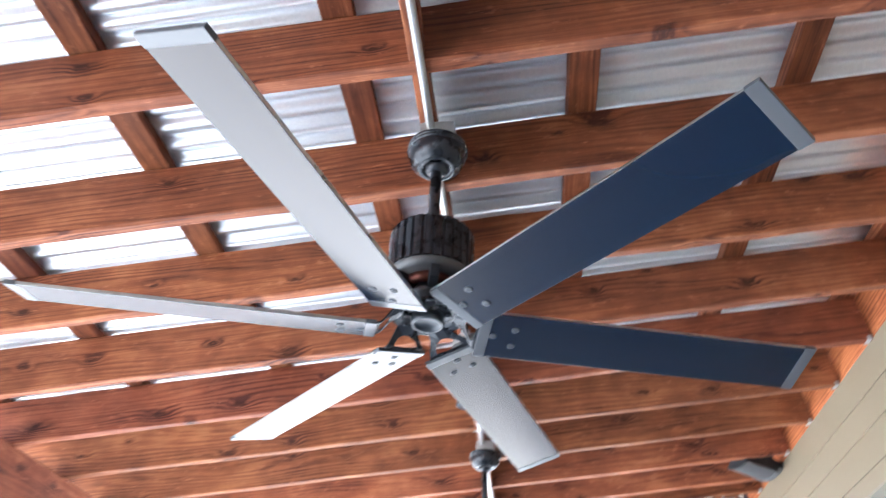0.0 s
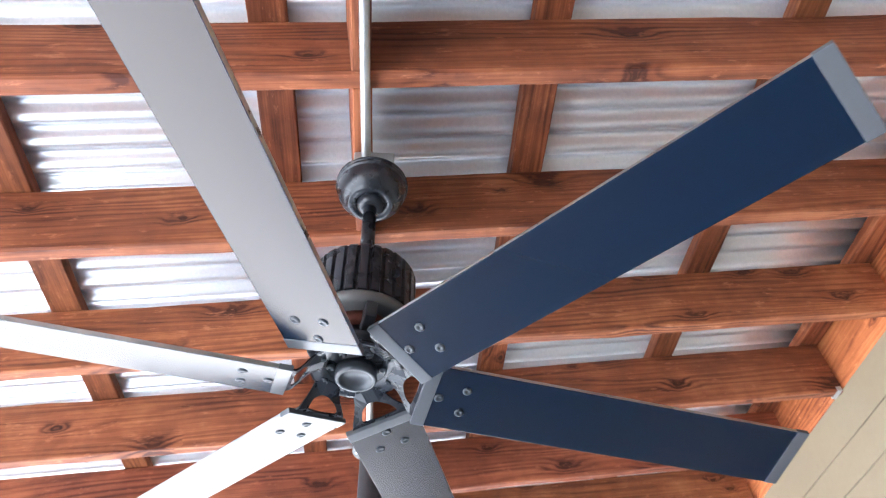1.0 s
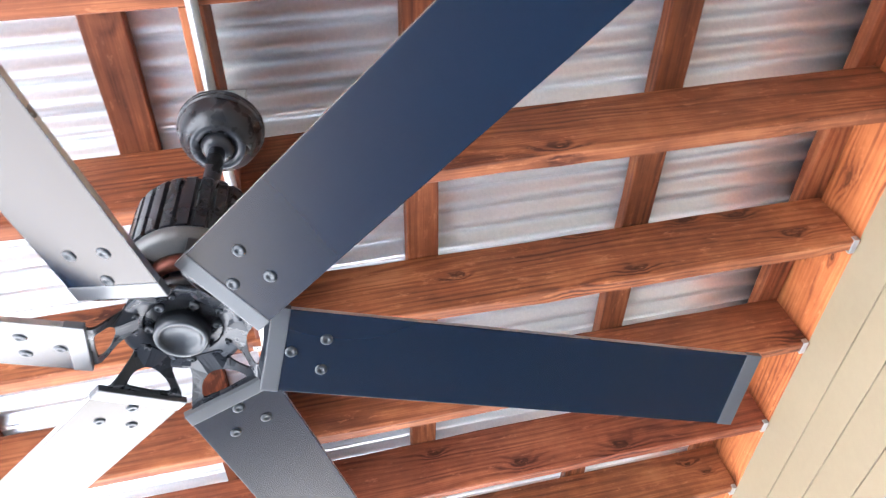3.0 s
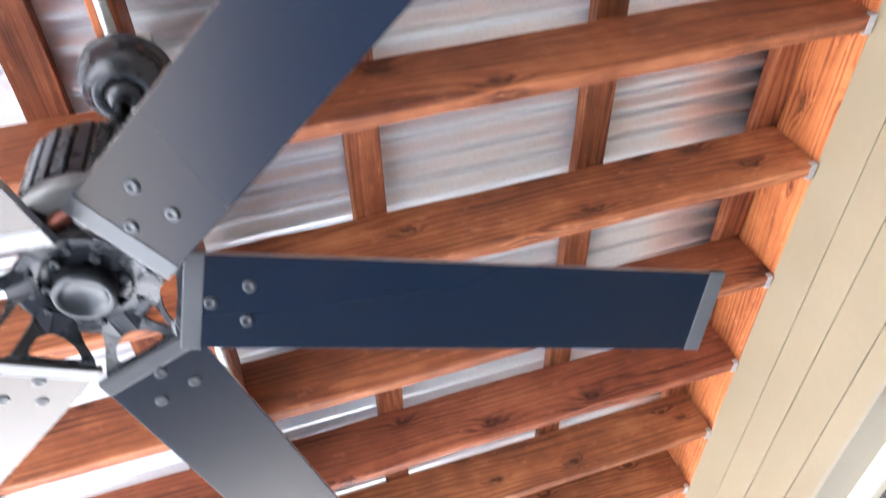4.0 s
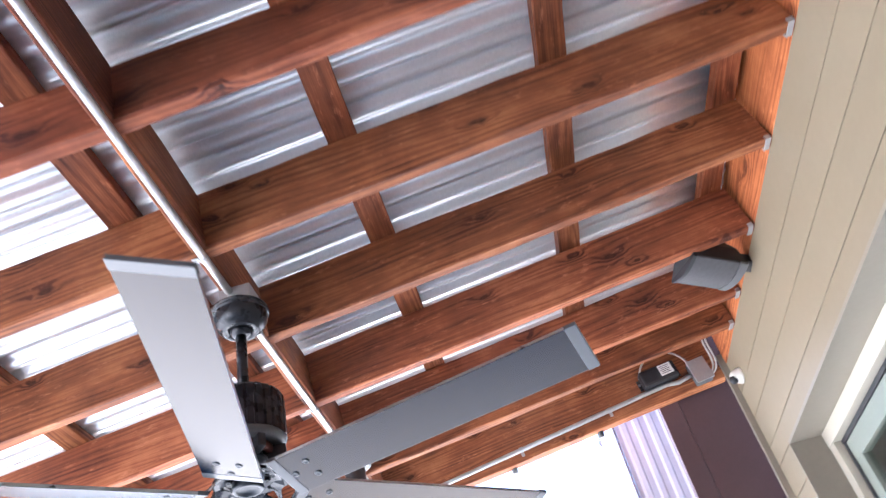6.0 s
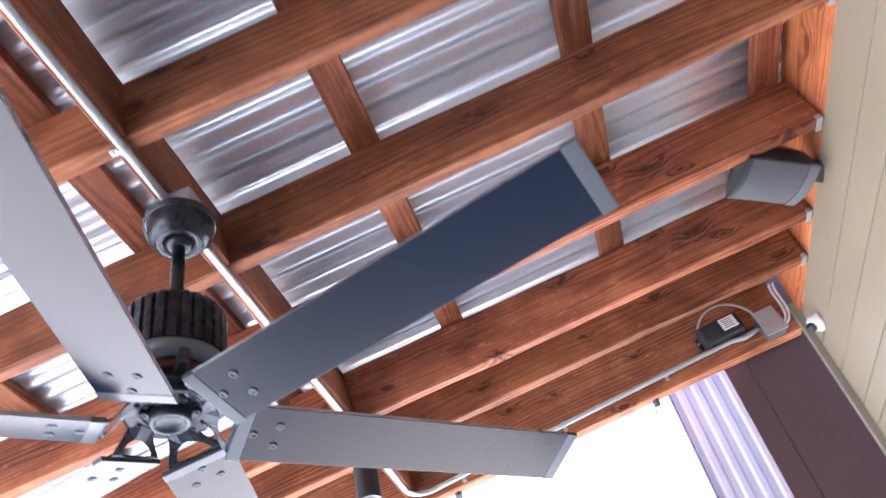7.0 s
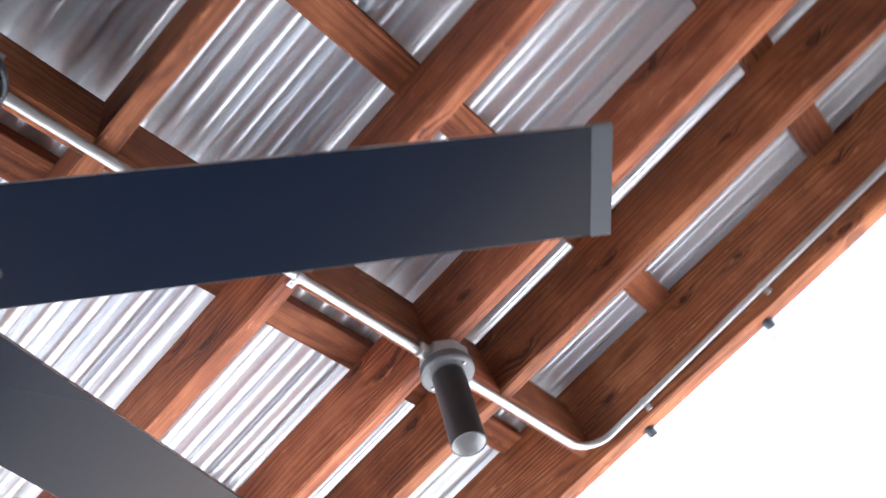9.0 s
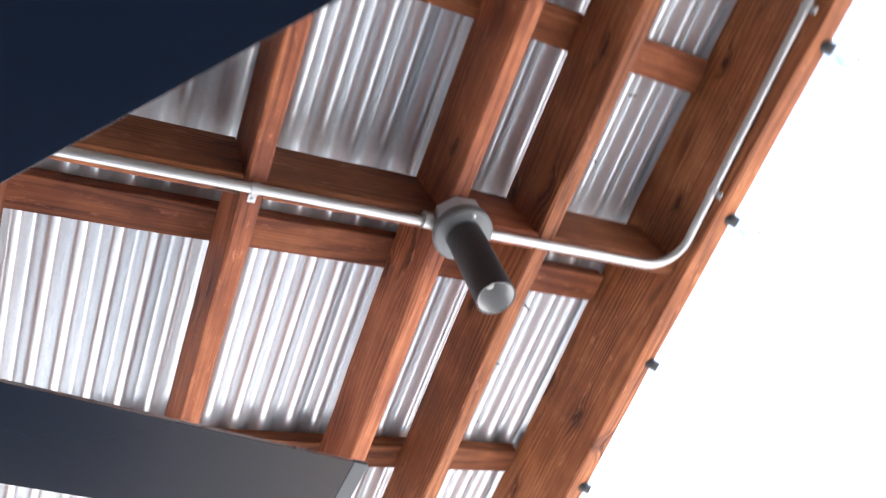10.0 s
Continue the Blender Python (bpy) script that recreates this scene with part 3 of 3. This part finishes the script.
def downlight(x, y):
    z = under(x)
    d = tagged(new("downlight"), "black cylinder downlight on a grey round box under a rafter", "downlight", "downlights")
    d.matrix_basis = pose(x, y, 0)
    part("junction_box", lathe([(0.0, z - 0.001), (0.054, z - 0.001), (0.056, z - 0.004), (0.056, z - 0.036), (0.0, z - 0.036)], 8, m=Matrix.Rotation(radians(22.5), 4, "Z")), M["zinc"], d, "grey eight-sided junction box")
    part("cover", lathe([(0.0, z - 0.037), (0.058, z - 0.037), (0.059, z - 0.040), (0.059, z - 0.056), (0.055, z - 0.060), (0.036, z - 0.060), (0.034, z - 0.068), (0.0, z - 0.068)], 44), M["box"], d, "grey round cover", smooth=False)
    part("knockout_hub", lathe([(0.0, 0.0), (0.017, 0.0), (0.017, 0.02), (0.0, 0.02)], 16, m=Matrix.Translation((-0.006, -0.054, z - 0.016)) @ Matrix.Rotation(radians(90), 4, "X")), M["conduit"], d)
    b = 2.507
    part("can", lathe([(0.0, z - 0.062), (0.035, z - 0.062), (0.036, z - 0.066), (0.036, b), (0.0335, b), (0.0335, z - 0.08), (0.0, z - 0.08)], 44), M["black"], d, "black cylinder shade", smooth=False)
    part("reflector", lathe([(0.0332, b + 0.001), (0.0322, b + 0.001), (0.024, b + 0.06), (0.012, b + 0.075), (0.0, b + 0.075), (0.0, b + 0.078), (0.0332, b + 0.078)], 40), M["lamp_inside"], d, "white reflector inside the shade", smooth=True)
    part("lamp", lathe([(0.0, b + 0.030), (0.007, b + 0.032), (0.011, b + 0.042), (0.010, b + 0.056), (0.006, b + 0.072), (0.0, b + 0.073)], 20), M["white"], d, "unlit white bulb", smooth=True)
    for s in (-1, 1):
        part("cover_screw", lathe([(0, 0.003), (0.005, 0.003), (0.005, -0.001), (0.003, -0.003), (0, -0.003)], 10), M["steel"], d, "", pose(s * 0.046, 0, z - 0.060), smooth=True)
    return d


downlight(CX + 0.010, 2.256)
downlight(CX + 0.012, 4.271)

# ---- loudspeaker on the ledger ----
spk = tagged(new("loudspeaker"), "black wedge loudspeaker with a grey curved grille, fixed to the ledger", "loudspeaker")
spk.matrix_basis = Matrix.Translation((1.298, 3.985, 2.902)) @ Matrix.Rotation(radians(26), 4, "Z") @ Matrix.Rotation(radians(10), 4, "Y") @ Matrix.Rotation(radians(92), 4, "X") @ Matrix.Scale(1.12, 4)
# front towards local -y; a shallow bow across z, tapering to the back
front = [(-0.012 - 0.016 * math.cos(math.pi * k / 12 - math.pi / 2), -0.065 + 0.13 * k / 12) for k in range(13)]


def prism(profile, x0, x1, squeeze=0.0):
    """A profile in y and z drawn out along x; its ends lean in by squeeze towards the back."""
    bm = bmesh.new()
    ends = [[bm.verts.new((x + d * squeeze * max(0.0, y), y, z)) for y, z in profile] for x, d in ((x0, 1), (x1, -1))]
    n = len(profile)
    for k in range(n):
        bm.faces.new((ends[0][k], ends[0][(k + 1) % n], ends[1][(k + 1) % n], ends[1][k]))
    bm.faces.new(ends[0])
    bm.faces.new(ends[1])
    return bm


cab = prism([(-0.006, -0.066)] + [(0.05, -0.060), (0.095, -0.035), (0.105, 0.0), (0.095, 0.035), (0.05, 0.060)] + [(-0.006, 0.066)], -0.095, 0.088, 0.35)
part("cabinet", cab, M["black"], spk, "black plastic cabinet")
part("grille", prism(front + [(-0.008, 0.065), (-0.008, -0.065)], -0.084, 0.062), M["grille"], spk, "grey perforated bowed grille")
for a, b in ((-0.096, -0.085), (0.063, 0.089)):
    part("grille_end", prism([(y - 0.002, z * 1.02) for y, z in front] + [(-0.006, 0.067), (-0.006, -0.067)], a, b), M["box"] if a > 0 else M["black"], spk, "smooth end of the grille")
part("bracket", box((0.13, 0.03, 0.05), (0.125, 0.055, 0.0), 0.004), M["black"], spk)

# ---- lighting transformer, junction box and leads on the rim board ----
yf = END - 0.002
tr = tagged(new("transformer"), "dark lighting transformer with a white label, fixed to the rim board", "transformer")
tr.matrix_basis = Matrix.Translation((1.181, yf, under(1.181) + 0.072)) @ Matrix.Rotation(-A, 4, "Y")
part("case", box((0.165, 0.055, 0.075), (0, -0.0285, 0), 0.012), M["black"], tr, "black plastic case")
part("foot", box((0.19, 0.006, 0.05), (0, -0.004, -0.002), 0.002), M["black"], tr)
part("label", box((0.058, 0.0016, 0.050), (0.035, -0.0568, 0.005), 0), M["paper"], tr, "white printed label")
for k in range(5):
    part("print_line", box((0.034 if k % 2 else 0.042, 0.001, 0.0030), (0.033, -0.0580, 0.021 - 0.008 * k)), M["ink"], tr)
for s in (-1, 1):
    part("fixing_screw", lathe([(0, 0), (0.006, 0), (0.005, 0.004), (0, 0.005)], 12, m=Matrix.Rotation(radians(90), 4, "X")), M["steel"], tr, "", pose(s * 0.088, -0.0075, 0), smooth=True)
jb = tagged(new("junction_box"), "grey weatherproof junction box on the rim board", "junction box")
jb.matrix_basis = Matrix.Translation((1.352, yf, under(1.352) + 0.018)) @ Matrix.Rotation(-A, 4, "Y")
part("case", box((0.075, 0.045, 0.10), (0, -0.0235, 0), 0.006), M["box"], jb)
part("lid", box((0.081, 0.006, 0.106), (0, -0.0485, 0), 0.002), M["zinc"], jb, "pale grey lid")
for s in (-1, 1):
    part("lid_screw", lathe([(0, 0), (0.004, 0), (0.003, 0.003), (0, 0.003)], 10, m=Matrix.Rotation(radians(90), 4, "X")), M["steel"], jb, "", pose(0.0, -0.051, 0.042 * s), smooth=True)


def swing(a, b, c, d, n=18):
    a, b, c, d = map(Vector, (a, b, c, d))
    return [(1 - t) ** 3 * a + 3 * t * (1 - t) ** 2 * b + 3 * t * t * (1 - t) * c + t ** 3 * d for t in (i / n for i in range(n + 1))]


zj = under(1.352) + 0.018
flex = part("flexible_lead", tube(swing((1.10, yf - 0.03, zj + 0.04), (1.13, yf - 0.05, zj + 0.16), (1.28, yf - 0.05, zj + 0.16), (1.322, yf - 0.03, zj + 0.045), 40), 0.0045, 8), M["conduit"], smooth=True)
tagged(flex, "thin grey ribbed lead between transformer and box", "cable")
for dx in (0.0, 0.014):
    w = part("white_cable", tube(swing((1.390 + dx, yf - 0.02, zj - 0.02), (1.445 + dx, yf - 0.05, zj + 0.0), (1.40 + dx, yf - 0.05, zj + 0.10), (1.418 + dx, yf - 0.06, zj + 0.14)), 0.0042, 8), M["white"], smooth=True)
    tagged(w, "white cable rising from the junction box", "cable")

# ---- dome camera on the siding ----
sc = tagged(new("security_camera"), "small white dome security camera on the siding", "security camera")
sc.matrix_basis = pose(wall_x(4.72) + 0.001, 4.72, 2.835, 0, -90, 0)
part("base", lathe([(0.0, 0.0), (0.034, 0.0), (0.034, 0.008), (0.030, 0.014), (0.026, 0.030), (0.018, 0.040), (0.0, 0.043)], 36), M["white"], sc, smooth=True)
part("lens_ball", lathe([(0.0, 0.020), (0.010, 0.0185), (0.016, 0.012), (0.018, 0.004), (0.016, -0.006), (0.0, -0.008)], 28), M["black"], sc, "black lens", pose(-0.012, -0.004, 0.034, 20, -40, 0), smooth=True)

# ---- string of bulbs along the open edge ----
SB = END + 0.040
cord = []
for k in range(-5, 3):
    x = 0.074 + 0.397 * k
    cord += [(x, SB - 0.008, under(x) + 0.014), (x + 0.13, SB - 0.010, under(x + 0.13) - 0.004), (x + 0.26, SB - 0.010, under(x + 0.26) - 0.002)]
cord = part("light_cord", tube(cord, 0.0028, 6), M["black"], smooth=True)
tagged(cord, "thin black cord of the string lights along the roof's edge", "cord")
for k in range(-5, 3):
    x = 0.074 + 0.397 * k
    b = tagged(new("string_light"), "black socket with an unlit clear bulb on the cord", "string light", "string lights")
    b.matrix_basis = pose(x, SB - 0.006, under(x) - 0.026, 45, 6 * math.sin(3 * k), 0)
    part("socket", lathe([(0.0, 0.006), (0.008, 0.006), (0.013, 0.0), (0.0145, -0.010), (0.0135, -0.030), (0.0, -0.030)], 20), M["black"], b, "black rubber socket", smooth=True)
    part("hook", box((0.006, 0.004, 0.03), (0, 0, 0.018), 0.001), M["black"], b)
    g = part("bulb", lathe([(0.011, -0.029), (0.013, -0.036), (0.020, -0.050), (0.0215, -0.060), (0.018, -0.072), (0.009, -0.080), (0.0, -0.082)], 24), M["bulb"], b, "clear glass bulb", smooth=True)
    part("filament", tube([(0.004, 0, -0.03), (0.005, 0, -0.055), (-0.005, 0, -0.055), (-0.004, 0, -0.03)], 0.0006, 5), M["steel"], b)

# ---- beyond the open end: dark corner panel and ribbed sheet ----
SHIFT = 0.03
pnl = tagged(new("corner_panel"), "dark brown painted corner panel beside the house", "panel", kind="structure")
part("panel_board", box((0.085, 0.03, 3.3), (1.167 + SHIFT, 4.965, 1.63), 0.002), M["post"], pnl)
part("panel_board", box((0.30, 0.03, 3.3), (1.362 + SHIFT, 4.965, 1.63), 0.002), M["post"], pnl)
part("panel_back", box((0.37, 0.02, 3.3), (1.325 + SHIFT, 4.988, 1.63)), M["gasket"], pnl)
bm = bmesh.new()
prof = []
for k in range(6):
    x = 0.965 + 0.062 * k
    prof += [(x, 0.0), (x + 0.022, 0.0), (x + 0.032, -0.007), (x + 0.050, -0.007), (x + 0.060, 0.0)]
cols = [[bm.verts.new((x, 5.15 + y, z)) for z in (-0.1, 1.2, 2.4, 3.4)] for x, y in prof]
for p, q in zip(cols, cols[1:]):
    for i in range(3):
        bm.faces.new((p[i], q[i], q[i + 1], p[i + 1]))
fence = part("ribbed_sheet", bm, M["fence"])
sol = fence.modifiers.new("thickness", "SOLIDIFY")
sol.thickness = 0.002
tagged(fence, "pale ribbed metal sheet, sky-lit shade tinted lavender into it, standing beyond the roof's end", "metal sheet", kind="structure")
part("edge_trim", box((0.008, 0.03, 3.5), (0.958, 5.15, 1.65), 0.001), M["post"], fence, "thin dark edge trim")

# ---- screw tips through the sheet ----
tip = mesh_of("screw_tip", lathe([(0.0, 0.002), (0.0024, 0.0), (0.0020, -0.022), (0.0, -0.028)], 8), M["bolt"])
rnd = random.Random(5)
for x in (0.885, 0.625, 0.49, 0.22, 0.055, -0.14, -0.36, -0.55, -0.75):
    t = tagged(new("screw_tip", tip), "dark roofing screw tip poking through the metal sheet", "screw", "roofing screws")
    t.matrix_basis = on_slope(x, 4.69 + rnd.uniform(-0.03, 0.03), DEPTH + THICK + 0.008) @ pose(0, 0, 0, rnd.uniform(-30, 30), rnd.uniform(-30, 30), 0)
